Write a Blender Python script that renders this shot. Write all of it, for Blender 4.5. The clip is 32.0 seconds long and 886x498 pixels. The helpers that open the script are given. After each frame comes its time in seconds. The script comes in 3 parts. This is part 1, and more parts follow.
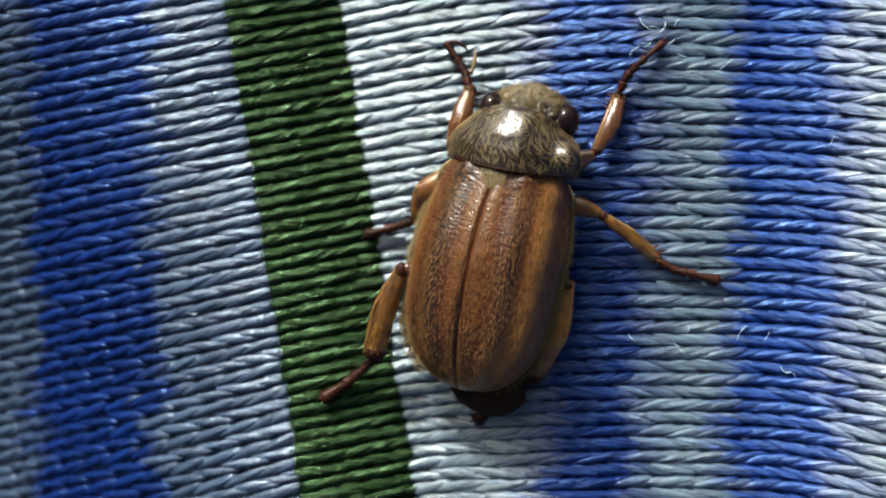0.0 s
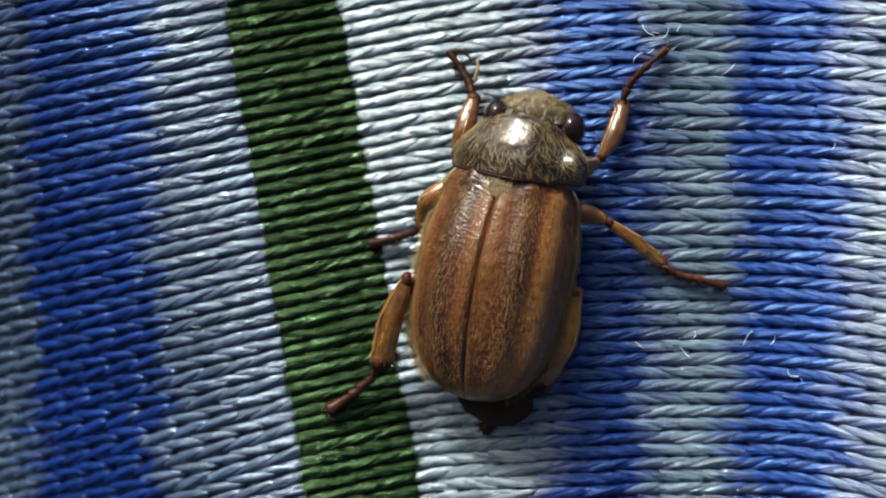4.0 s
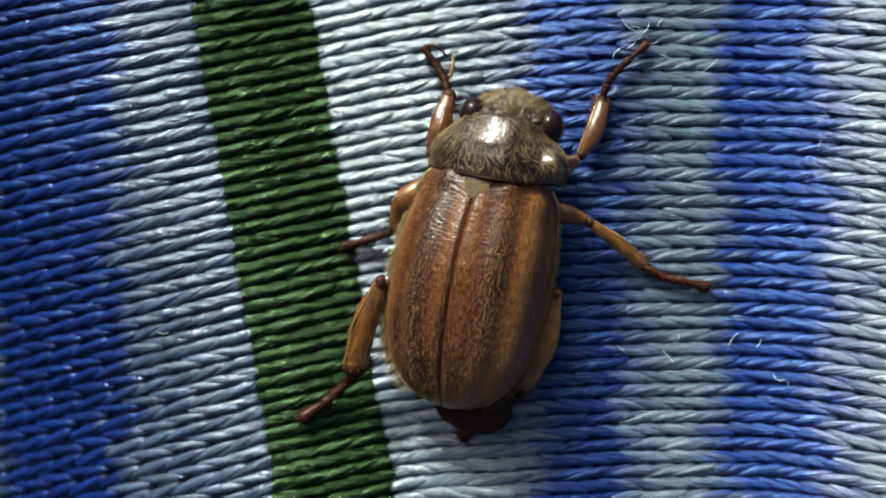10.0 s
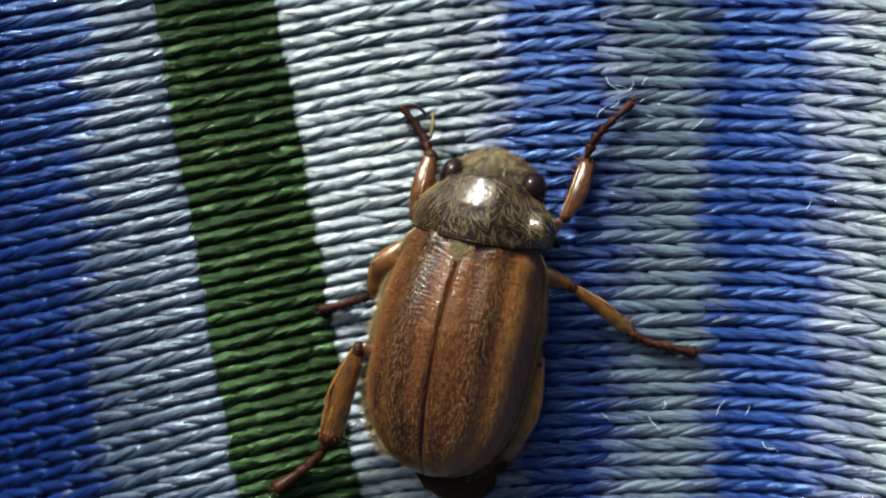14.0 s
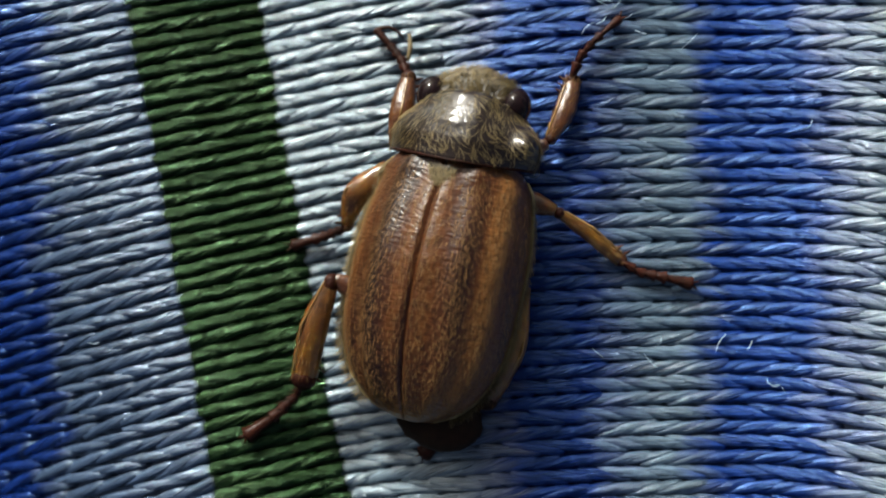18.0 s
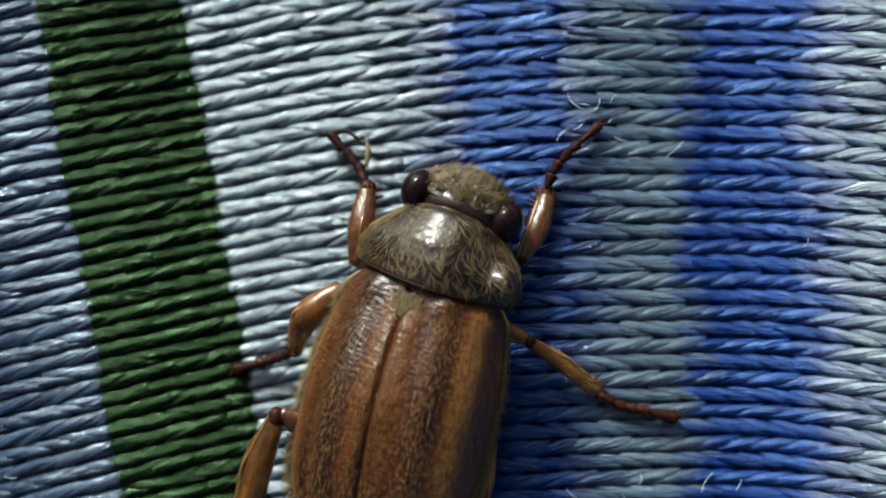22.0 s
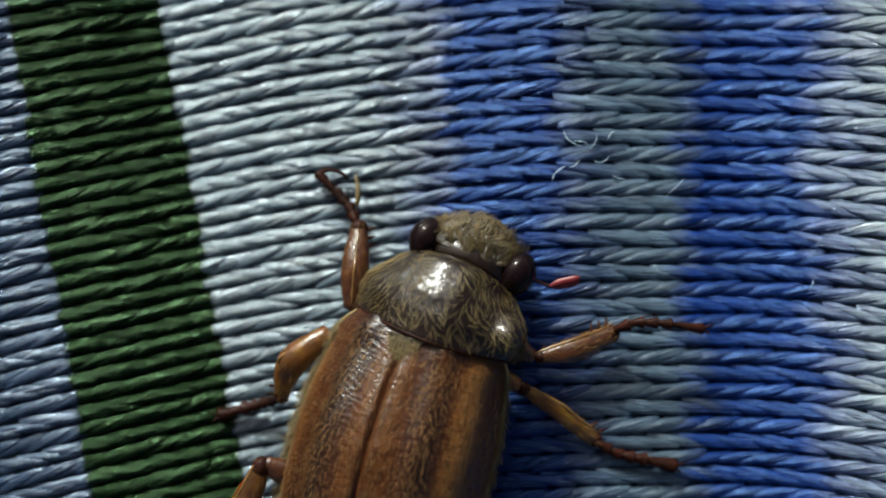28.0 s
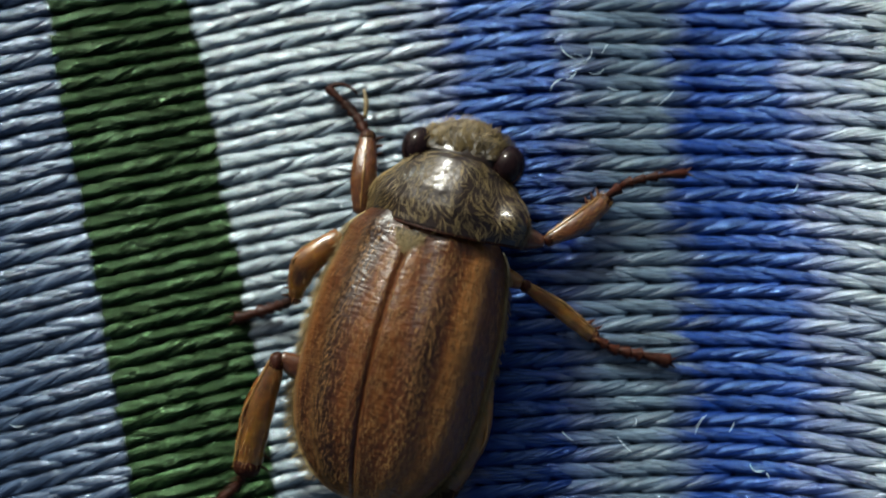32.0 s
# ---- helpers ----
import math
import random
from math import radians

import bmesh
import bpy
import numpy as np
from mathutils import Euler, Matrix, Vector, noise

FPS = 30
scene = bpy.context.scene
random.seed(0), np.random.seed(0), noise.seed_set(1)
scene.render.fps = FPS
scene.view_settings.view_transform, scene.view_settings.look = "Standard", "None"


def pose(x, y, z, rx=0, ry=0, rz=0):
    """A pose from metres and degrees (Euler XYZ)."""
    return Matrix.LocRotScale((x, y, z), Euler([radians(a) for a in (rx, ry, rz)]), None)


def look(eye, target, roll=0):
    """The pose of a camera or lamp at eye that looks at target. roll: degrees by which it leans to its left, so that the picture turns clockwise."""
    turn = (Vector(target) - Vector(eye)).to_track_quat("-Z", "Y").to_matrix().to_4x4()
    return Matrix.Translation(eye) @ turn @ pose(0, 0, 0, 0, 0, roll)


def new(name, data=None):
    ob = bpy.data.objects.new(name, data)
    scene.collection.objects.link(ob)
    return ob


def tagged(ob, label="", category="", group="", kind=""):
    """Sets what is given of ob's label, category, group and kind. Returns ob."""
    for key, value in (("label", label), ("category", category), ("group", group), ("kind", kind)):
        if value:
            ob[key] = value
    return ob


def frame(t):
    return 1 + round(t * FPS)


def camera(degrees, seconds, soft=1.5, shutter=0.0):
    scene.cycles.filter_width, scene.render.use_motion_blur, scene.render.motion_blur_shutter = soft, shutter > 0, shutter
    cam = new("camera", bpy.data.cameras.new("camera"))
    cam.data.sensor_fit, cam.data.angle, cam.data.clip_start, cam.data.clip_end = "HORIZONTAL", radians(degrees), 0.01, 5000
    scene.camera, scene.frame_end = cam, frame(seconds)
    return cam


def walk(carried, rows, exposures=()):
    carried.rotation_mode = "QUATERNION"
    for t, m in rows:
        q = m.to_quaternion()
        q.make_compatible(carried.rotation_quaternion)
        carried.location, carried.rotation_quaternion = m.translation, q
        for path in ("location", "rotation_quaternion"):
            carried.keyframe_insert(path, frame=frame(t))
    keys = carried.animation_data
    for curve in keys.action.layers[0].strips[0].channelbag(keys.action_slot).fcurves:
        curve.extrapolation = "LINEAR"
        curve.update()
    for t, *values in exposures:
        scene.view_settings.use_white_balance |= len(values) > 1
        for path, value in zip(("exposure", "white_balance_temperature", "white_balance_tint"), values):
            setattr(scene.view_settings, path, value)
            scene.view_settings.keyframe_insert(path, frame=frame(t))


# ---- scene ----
MM = 0.001  # the plan below is drawn in millimetres
cam = camera(40, 32.0, soft=1.9)
PATH = [
    (0, 2.078, 1.060, 48.322, -1.75, 3.08, 1.03),
    (0.5, 1.801, 1.192, 48.325, -1.93, 2.80, 0.89),
    (1, 1.692, 1.008, 48.279, -1.70, 2.68, 0.74),
    (1.5, 1.238, 0.934, 48.245, -1.58, 2.18, 0.67),
    (2, 1.286, 0.658, 48.269, -1.19, 2.25, 0.58),
    (2.5, 1.075, 0.628, 48.254, -1.09, 2.02, 0.51),
    (3, 0.845, 0.685, 48.221, -1.07, 1.78, 0.42),
    (3.5, 0.706, 0.743, 48.202, -1.07, 1.63, 0.36),
    (5.5, 0.314, 0.907, 47.766, -0.95, 1.24, 0.16),
    (6, 0.288, 0.836, 47.650, -0.86, 1.16, 0.16),
    (6.5, 0.278, 1.084, 47.483, -1.17, 1.06, 0.08),
    (7, 0.161, 0.937, 47.342, -1.03, 0.80, 0.08),
    (7.5, 0.323, 0.847, 47.258, -0.95, 0.85, 0.06),
    (8, 0.310, 0.907, 47.124, -1.05, 0.68, 0.01),
    (8.5, 0.379, 0.684, 46.969, -0.81, 0.61, 0.03),
    (9, 0.041, 0.035, 46.827, -0.04, 0.05, 0.01),
    (9.5, 0.738, 0.672, 46.747, -0.84, 0.75, 0.00),
    (10, 0.943, 0.615, 46.635, -0.79, 0.84, -0.01),
    (10.5, 0.868, 0.514, 46.440, -0.67, 0.61, -0.02),
    (11, 0.975, 0.436, 46.302, -0.59, 0.61, -0.01),
    (11.5, 0.855, 0.405, 46.109, -0.40, 0.33, -0.04),
    (12, 0.959, 0.640, 45.949, 0.07, 0.32, -0.04),
    (12.5, 1.160, 1.764, 45.772, -0.18, 0.44, -0.01),
    (13, 1.199, 2.182, 45.577, 0.08, 0.36, -0.04),
    (13.5, 1.051, 2.521, 45.409, -0.16, 0.07, -0.04),
    (15.5, 1.897, 0.223, 44.782, 1.55, 0.74, -0.22),
    (16, 2.034, -0.299, 44.558, 1.48, 0.83, -0.37),
    (16.5, 2.066, -1.044, 44.104, 1.85, 0.89, -0.47),
    (17, 2.124, -1.587, 43.580, 2.01, 0.91, -0.59),
    (17.5, 2.271, -1.774, 43.046, 2.02, 0.96, -0.72),
    (18, 2.514, -1.624, 42.498, 2.01, 1.08, -0.75),
    (18.5, 2.371, -1.293, 41.963, 2.14, 0.69, -0.74),
    (19, 2.654, -0.595, 41.448, 2.06, 0.83, -0.69),
    (19.5, 2.406, -0.074, 40.961, 2.16, 0.28, -0.68),
    (20, 2.489, 0.525, 40.448, 2.19, 0.16, -0.61),
    (20.5, 2.582, 1.258, 40.001, 1.92, 0.06, -0.57),
    (21, 2.647, 1.799, 39.471, 1.89, -0.07, -0.50),
    (21.5, 2.650, 2.081, 39.015, 2.07, -0.32, -0.43),
    (22, 2.964, 2.355, 38.600, 2.21, -0.13, -0.36),
    (22.5, 2.952, 2.916, 38.317, 1.77, -0.33, -0.33),
    (23, 3.069, 3.144, 38.049, 1.74, -0.32, -0.31),
    (23.5, 2.989, 3.362, 37.787, 1.63, -0.51, -0.28),
    (24, 3.224, 3.686, 37.599, 1.35, -0.23, -0.28),
    (24.5, 3.324, 3.769, 37.491, 1.41, -0.09, -0.25),
    (25, 3.307, 3.886, 37.405, 1.39, -0.09, -0.30),
    (25.5, 3.303, 3.835, 37.347, 1.60, -0.05, -0.28),
    (27.5, 3.330, 3.782, 37.334, 2.05, 0.00, -0.32),
    (28, 3.221, 3.693, 37.335, 2.17, -0.15, -0.38),
    (28.5, 3.510, 3.674, 37.801, 2.00, 0.04, -0.35),
    (29, 3.387, 3.397, 38.084, 2.28, -0.20, -0.49),
    (29.5, 3.399, 3.337, 38.373, 2.24, -0.21, -0.53),
    (30, 3.288, 3.288, 38.706, 2.17, -0.33, -0.55),
    (30.5, 3.206, 2.995, 38.900, 2.29, -0.36, -0.63),
    (31, 3.135, 2.510, 39.108, 2.26, -0.34, -0.69),
    (31.5, 3.144, 1.718, 39.202, 2.33, -0.17, -0.71),
    (32, 2.908, 0.391, 39.234, 2.67, -0.32, -0.81),
]
walk(cam, [(t, pose(x * MM, y * MM, z * MM, rx, ry, rz)) for t, x, y, z, rx, ry, rz in PATH],
     exposures=[(0, 0.36, 6400, 2), (13.5, 0.14, 6450, 2), (19, -0.04, 6190, 1), (23, -0.29, 6090, -1), (25, -0.46, 6050, -1), (28, -0.46, 6100, -1), (31, -0.30, 6190, -1), (32, -0.20, 6200, -1)])

# ---------------------------------------------------------------- light
SUN_TO = Vector((-0.62, 1.5, 0.84)).normalized()
world = bpy.data.worlds.new("sky")
scene.world = world
world.use_nodes = True
wn = world.node_tree.nodes
sky = wn.new("ShaderNodeTexSky")
sky.sky_type, sky.sun_disc = "NISHITA", False
sky.dust_density, sky.air_density, sky.ozone_density = 9.0, 0.45, 0.2
sky.sun_elevation = math.asin(SUN_TO.z)
sky.sun_rotation = math.atan2(SUN_TO.x, SUN_TO.y)
wn["Background"].inputs["Strength"].default_value = 0.101
world.node_tree.links.new(sky.outputs[0], wn["Background"].inputs["Color"])
sun = new("sun", bpy.data.lights.new("sun", "SUN"))
sun.data.energy, sun.data.angle, sun.data.color = 4.3, radians(8), (1.0, 0.97, 0.92)
sun.matrix_world = look(SUN_TO * 0.3, (0, 0, 0))


# ---------------------------------------------------------------- the cloth's form
PITCH_X, PITCH_Y = 0.87, 1.02
SLOPES = [(-24, 0.26), (-11.5, 0.25), (-6, 0.24), (-3, 0.20), (0.3, 0.14), (3.6, 0.07), (8, 0.01), (11.2, 0.0), (13.4, -0.06), (15.6, -0.13), (17.7, -0.20), (24, -0.34)]
SAG = [(-24, 0.55), (-17, 0.42), (-12, 0.14), (-7.5, -0.13), (-4.4, -0.21), (-2.8, -0.04), (-1.5, 0.09), (0.8, 0.23), (2.8, 0.24), (5.4, 0.05), (7, -0.12), (11.0, -0.08), (12.5, 0.14), (14.5, 0.34), (24, 0.44)]
XS = np.arange(-90, 90.01, 0.05)
RISE = np.cumsum(np.interp(XS, *zip(*SLOPES))) * 0.05
RISE -= np.interp(0, XS, RISE)
HIGH = np.cumsum(np.interp(XS, *zip(*SAG)) * (np.abs(XS) < 40)) * 0.05
HIGH -= np.interp(1, XS, HIGH)


def row_rise(x):
    return float(np.interp(x, XS, RISE))


def height(x, y):
    left = min(max(-x / 2, 0), 1)
    right = min(max(x / 2, 0), 1) * min(max((11 - x) / 4, 0), 1)
    q = x + y * (0.17 * left - 0.20 * right)
    twist = 0.013 * min(max(-5 - x, 0), 12) * min(max(y, -6), 16)  # the cloth turns away from the light past the green stripe
    return float(np.interp(q, XS, HIGH)) + 0.10 * math.sin(0.21 * y + 0.05 * x) + twist


def pull(x, y):
    """How the cloth is drawn together where it lies deeper than its even slope."""
    return (46.8 - height(x, y)) / (46.8 - 0.27 * (-7 - x) - 0.4) if x < -7 else 1.0


def lean(x):
    """How far the courses lean, in x for y."""
    return float(np.interp(x, [-14, -9, -1.5, 3, 8], [0.02, -0.17, -0.17, -0.08, 0.0]))


# ---------------------------------------------------------------- materials
def principled(name, rough, spec=0.5, **more):
    m = bpy.data.materials.new(name)
    m.use_nodes = True
    b = m.node_tree.nodes["Principled BSDF"]
    b.inputs["Roughness"].default_value = rough
    b.inputs["Specular IOR Level"].default_value = spec
    for key, value in more.items():
        b.inputs[key.replace("_", " ")].default_value = value
    return m, m.node_tree.nodes, m.node_tree.links, b


def ramp(nodes, stops):
    r = nodes.new("ShaderNodeValToRGB")
    r.color_ramp.elements[0].position, r.color_ramp.elements[0].color = stops[0][0], (*stops[0][1], 1)
    r.color_ramp.elements[1].position, r.color_ramp.elements[1].color = stops[-1][0], (*stops[-1][1], 1)
    for at, c in stops[1:-1]:
        e = r.color_ramp.elements.new(at)
        e.color = (*c, 1)
    return r


# the pale dye left of the green has dimmer, sky-blue light mixed in
DIM_PALE, WHITE, GREY, BLUE, ROYAL, NAVY, GREEN = (0.045, 0.072, 0.130), (0.136, 0.183, 0.226), (0.082, 0.128, 0.186), (0.0052, 0.0235, 0.158), (0.0042, 0.0185, 0.125), (0.0024, 0.0115, 0.094), (0.0015, 0.0068, 0.0011)
STRIPES = [  # edge in mm at y = 0, its lean, its raggedness, its softness, colour beyond it
    (-17.4, 0.06, 1.2, 1.2, ROYAL), (-12.1, 0.01, 1.4, 0.9, DIM_PALE), (-7.78, -0.160, 0.22, 0.18, GREEN), (-3.15, -0.172, 0.22, 0.18, WHITE),
    (2.7, -0.03, 1.0, 2.8, NAVY), (7.7, 0.0, 0.9, 2.0, GREY), (10.75, 0.0, 0.8, 1.2, BLUE), (16.0, -0.02, 1.2, 3.0, WHITE)]


def striped_yarn():
    """Shiny dyed yarn: stripes by place in the cloth, filaments along the strand (the UV's first axis)."""
    m, n, l, b = principled("striped_yarn", 0.3, 1.0, IOR=1.66)

    def calc(op, a, c=None, d=None):
        k = n.new("ShaderNodeMath")
        k.operation = op
        for i, v in enumerate((a, c, d)):
            if v is None:
                continue
            if isinstance(v, (int, float)):
                k.inputs[i].default_value = v
            else:
                l.new(v, k.inputs[i])
        return k.outputs[0]

    geo, info = n.new("ShaderNodeNewGeometry"), n.new("ShaderNodeObjectInfo")
    xyz = n.new("ShaderNodeSeparateXYZ")
    l.new(geo.outputs["Position"], xyz.inputs[0])
    x, y = calc("MULTIPLY", xyz.outputs[0], 1 / MM), calc("MULTIPLY", xyz.outputs[1], 1 / MM)
    own = calc("FRACT", calc("ADD", geo.outputs["Random Per Island"], info.outputs["Random"]))
    patch = n.new("ShaderNodeTexNoise")
    patch.inputs["Scale"].default_value, patch.inputs["Detail"].default_value = 0.55 / MM, 2.0
    l.new(geo.outputs["Position"], patch.inputs["Vector"])
    jag = calc("ADD", calc("SUBTRACT", own, 0.5), calc("MULTIPLY", calc("SUBTRACT", patch.outputs["Fac"], 0.5), 2.2))
    colour = None
    for edge, slope, ragged, soft, after in STRIPES:
        edge *= 1 - height(edge, 0) / 46.8
        far = calc("SUBTRACT", x, calc("MULTIPLY_ADD", y, slope, edge))
        fac = calc("MULTIPLY_ADD", calc("MULTIPLY_ADD", jag, ragged, far), 1 / soft, 0.5)
        k = n.new("ShaderNodeMix")
        k.data_type, k.clamp_factor = "RGBA", True
        l.new(fac, k.inputs[0])
        if colour is None:
            k.inputs[6].default_value = (*DIM_PALE, 1)
        else:
            l.new(colour, k.inputs[6])
        k.inputs[7].default_value = (*after, 1)
        colour = k.outputs[2]
    uv, stretch = n.new("ShaderNodeUVMap"), n.new("ShaderNodeMapping")
    stretch.inputs["Scale"].default_value = (0.9, 8.0, 1.0)
    l.new(uv.outputs[0], stretch.inputs[0])
    fil = n.new("ShaderNodeTexNoise")
    fil.inputs["Scale"].default_value, fil.inputs["Detail"].default_value = 1.0, 3.0
    l.new(stretch.outputs[0], fil.inputs["Vector"])
    shade = calc("ADD", calc("MULTIPLY_ADD", fil.outputs["Fac"], 3.0, -0.74), calc("MULTIPLY", own, 0.50))
    tone = n.new("ShaderNodeMix")
    tone.data_type, tone.blend_type = "RGBA", "MULTIPLY"
    tone.inputs[0].default_value = 1.0
    l.new(colour, tone.inputs[6])
    l.new(shade, tone.inputs[7])
    l.new(tone.outputs[2], b.inputs["Base Color"])
    pale, strong = n.new("ShaderNodeGamma"), n.new("ShaderNodeVectorMath")  # the gloss is a paler tone of the dye
    pale.inputs["Gamma"].default_value, strong.operation, strong.inputs["Scale"].default_value = 0.4, "SCALE", 2.1
    l.new(colour, pale.inputs["Color"])
    l.new(pale.outputs[0], strong.inputs[0])
    l.new(strong.outputs[0], b.inputs["Specular Tint"])
    l.new(calc("MULTIPLY_ADD", fil.outputs["Fac"], 0.40, -0.05), b.inputs["Roughness"])
    bump = n.new("ShaderNodeBump")
    bump.inputs["Strength"].default_value, bump.inputs["Distance"].default_value = 1.0, 0.05 * MM
    l.new(fil.outputs["Fac"], bump.inputs["Height"])
    l.new(bump.outputs[0], b.inputs["Normal"])
    return m


YARN = striped_yarn()


def shell(name, stops, rough, scale, bump_mm, spec=0.5, coat=0.0, streak=(1, 1, 1), sss=0.0, coat_rough=0.12):
    """Insect cuticle: mottled colour at two scales, fine relief."""
    m, n, l, b = principled(name, rough, spec, Coat_Weight=coat, Coat_Roughness=coat_rough)
    at = n.new("ShaderNodeTexCoord")
    mp = n.new("ShaderNodeMapping")
    mp.inputs["Scale"].default_value = [s / MM for s in streak]
    l.new(at.outputs["Object"], mp.inputs[0])
    big = n.new("ShaderNodeTexNoise")
    big.inputs["Scale"].default_value, big.inputs["Detail"].default_value = scale * 0.18, 3.0
    fine = n.new("ShaderNodeTexNoise")
    fine.inputs["Scale"].default_value, fine.inputs["Detail"].default_value = scale, 5.0
    l.new(mp.outputs[0], big.inputs["Vector"])
    l.new(mp.outputs[0], fine.inputs["Vector"])
    add = n.new("ShaderNodeMix")
    add.data_type = "FLOAT"
    add.inputs[0].default_value = 0.5
    l.new(big.outputs["Fac"], add.inputs[2])
    l.new(fine.outputs["Fac"], add.inputs[3])
    r = ramp(n, stops)
    l.new(add.outputs[0], r.inputs[0])
    l.new(r.outputs[0], b.inputs["Base Color"])
    bump = n.new("ShaderNodeBump")
    bump.inputs["Strength"].default_value, bump.inputs["Distance"].default_value = 0.7, bump_mm * MM
    l.new(fine.outputs["Fac"], bump.inputs["Height"])
    l.new(bump.outputs[0], b.inputs["Normal"])
    if coat > 0.5:
        l.new(bump.outputs[0], b.inputs["Coat Normal"])
    if sss:
        b.inputs["Subsurface Weight"].default_value = sss
        b.inputs["Subsurface Radius"].default_value = (0.5 * MM, 0.2 * MM, 0.08 * MM)
        b.inputs["Subsurface Scale"].default_value = 1.0
    return m



def wing_case():
    """Hairy red-brown cuticle with bands along the body and fine scaly wrinkles across it."""
    m, n, l, b = principled("brown_elytron", 0.40, 0.35, Coat_Weight=0.45, Coat_Roughness=0.14)
    at = n.new("ShaderNodeTexCoord")

    def cloud(scale, detail):
        mp, t = n.new("ShaderNodeMapping"), n.new("ShaderNodeTexNoise")
        mp.inputs["Scale"].default_value = [k / MM for k in scale]
        l.new(at.outputs["Object"], mp.inputs[0])
        t.inputs["Scale"].default_value, t.inputs["Detail"].default_value = 1.0, detail
        l.new(mp.outputs[0], t.inputs["Vector"])
        return t.outputs["Fac"]

    band, grain, scaly = cloud((0.8, 0.05, 0.4), 1.5), cloud((9.0, 3.2, 9.0), 4.0), cloud((3.6, 8.5, 3.6), 3.0)
    r = ramp(n, [(0.36, (0.026, 0.008, 0.004)), (0.46, (0.082, 0.024, 0.006)), (0.55, (0.140, 0.047, 0.009)), (0.64, (0.21, 0.088, 0.020))])
    l.new(band, r.inputs[0])
    k = ramp(n, [(0.32, (0.42, 0.40, 0.38)), (0.5, (0.80, 0.77, 0.74)), (0.68, (1.0, 0.97, 0.93))])
    l.new(grain, k.inputs[0])
    mul = n.new("ShaderNodeMix")
    mul.data_type, mul.blend_type = "RGBA", "MULTIPLY"
    mul.inputs[0].default_value = 1.0
    l.new(r.outputs[0], mul.inputs[6])
    l.new(k.outputs[0], mul.inputs[7])
    l.new(mul.outputs[2], b.inputs["Base Color"])
    bump = n.new("ShaderNodeBump")
    bump.inputs["Strength"].default_value, bump.inputs["Distance"].default_value = 0.8, 0.06 * MM
    l.new(scaly, bump.inputs["Height"])
    for way in ("Normal", "Coat Normal"):
        l.new(bump.outputs[0], b.inputs[way])
    return m


ELYTRON = wing_case()
PRONOTUM = shell("olive_brown_cuticle", [(0.32, (0.008, 0.004, 0.0025)), (0.55, (0.016, 0.008, 0.005)), (0.75, (0.03, 0.017, 0.009))], 0.5, 6.0, 0.035, 0.2, 1.0, coat_rough=0.13)
FRONS = shell("tan_forehead", [(0.32, (0.012, 0.008, 0.004)), (0.55, (0.045, 0.031, 0.013)), (0.75, (0.12, 0.085, 0.036))], 0.4, 5.0, 0.10)
VERTEX = shell("black_brown_cuticle", [(0.3, (0.010, 0.006, 0.004)), (0.75, (0.035, 0.020, 0.012))], 0.22, 3.0, 0.01, 0.5, 0.3)
EYE = shell("black_eye", [(0.3, (0.006, 0.003, 0.004)), (0.75, (0.016, 0.008, 0.008))], 0.09, 30.0, 0.002, 0.14, 0.15, coat_rough=0.05)
AMBER = shell("amber_leg", [(0.30, (0.030, 0.010, 0.003)), (0.47, (0.140, 0.054, 0.007)), (0.68, (0.34, 0.165, 0.014))], 0.40, 2.0, 0.06, 0.4, 0.6, sss=0.5)
RUST = shell("rust_leg", [(0.30, (0.030, 0.010, 0.005)), (0.52, (0.100, 0.032, 0.008)), (0.75, (0.23, 0.094, 0.022))], 0.3, 3.5, 0.07, 0.5, 0.9)
TARSUS = shell("dark_red_tarsus", [(0.30, (0.010, 0.004, 0.002)), (0.75, (0.052, 0.012, 0.006))], 0.5, 5.0, 0.06, 0.12, 0.05)
BELLY = shell("dark_belly", [(0.30, (0.006, 0.003, 0.002)), (0.75, (0.026, 0.012, 0.006))], 0.7, 4.0, 0.02, 0.15)
GOLD = shell("golden_setae", [(0.30, (0.130, 0.066, 0.024)), (0.75, (0.32, 0.180, 0.066))], 0.6, 2.0, 0.0, 0.2)
SETA = shell("pale_tan_setae", [(0.30, (0.085, 0.060, 0.022)), (0.75, (0.245, 0.176, 0.068))], 0.5, 2.0, 0.0)
MARGIN = shell("pale_rim", [(0.30, (0.26, 0.19, 0.07)), (0.75, (0.55, 0.46, 0.22))], 0.3, 3.0, 0.02, 0.5, 0.3)
CLUB = shell("red_antenna", [(0.30, (0.13, 0.012, 0.016)), (0.75, (0.26, 0.028, 0.034))], 0.35, 4.0, 0.01)
KEEL = shell("amber_keel", [(0.30, (0.14, 0.066, 0.018)), (0.75, (0.34, 0.20, 0.070))], 0.26, 3.0, 0.02, 0.5, 0.3)
LINT = shell("white_lint", [(0.30, (0.52, 0.70, 0.92)), (0.75, (0.70, 0.86, 0.97))], 0.3, 2.0, 0.0)


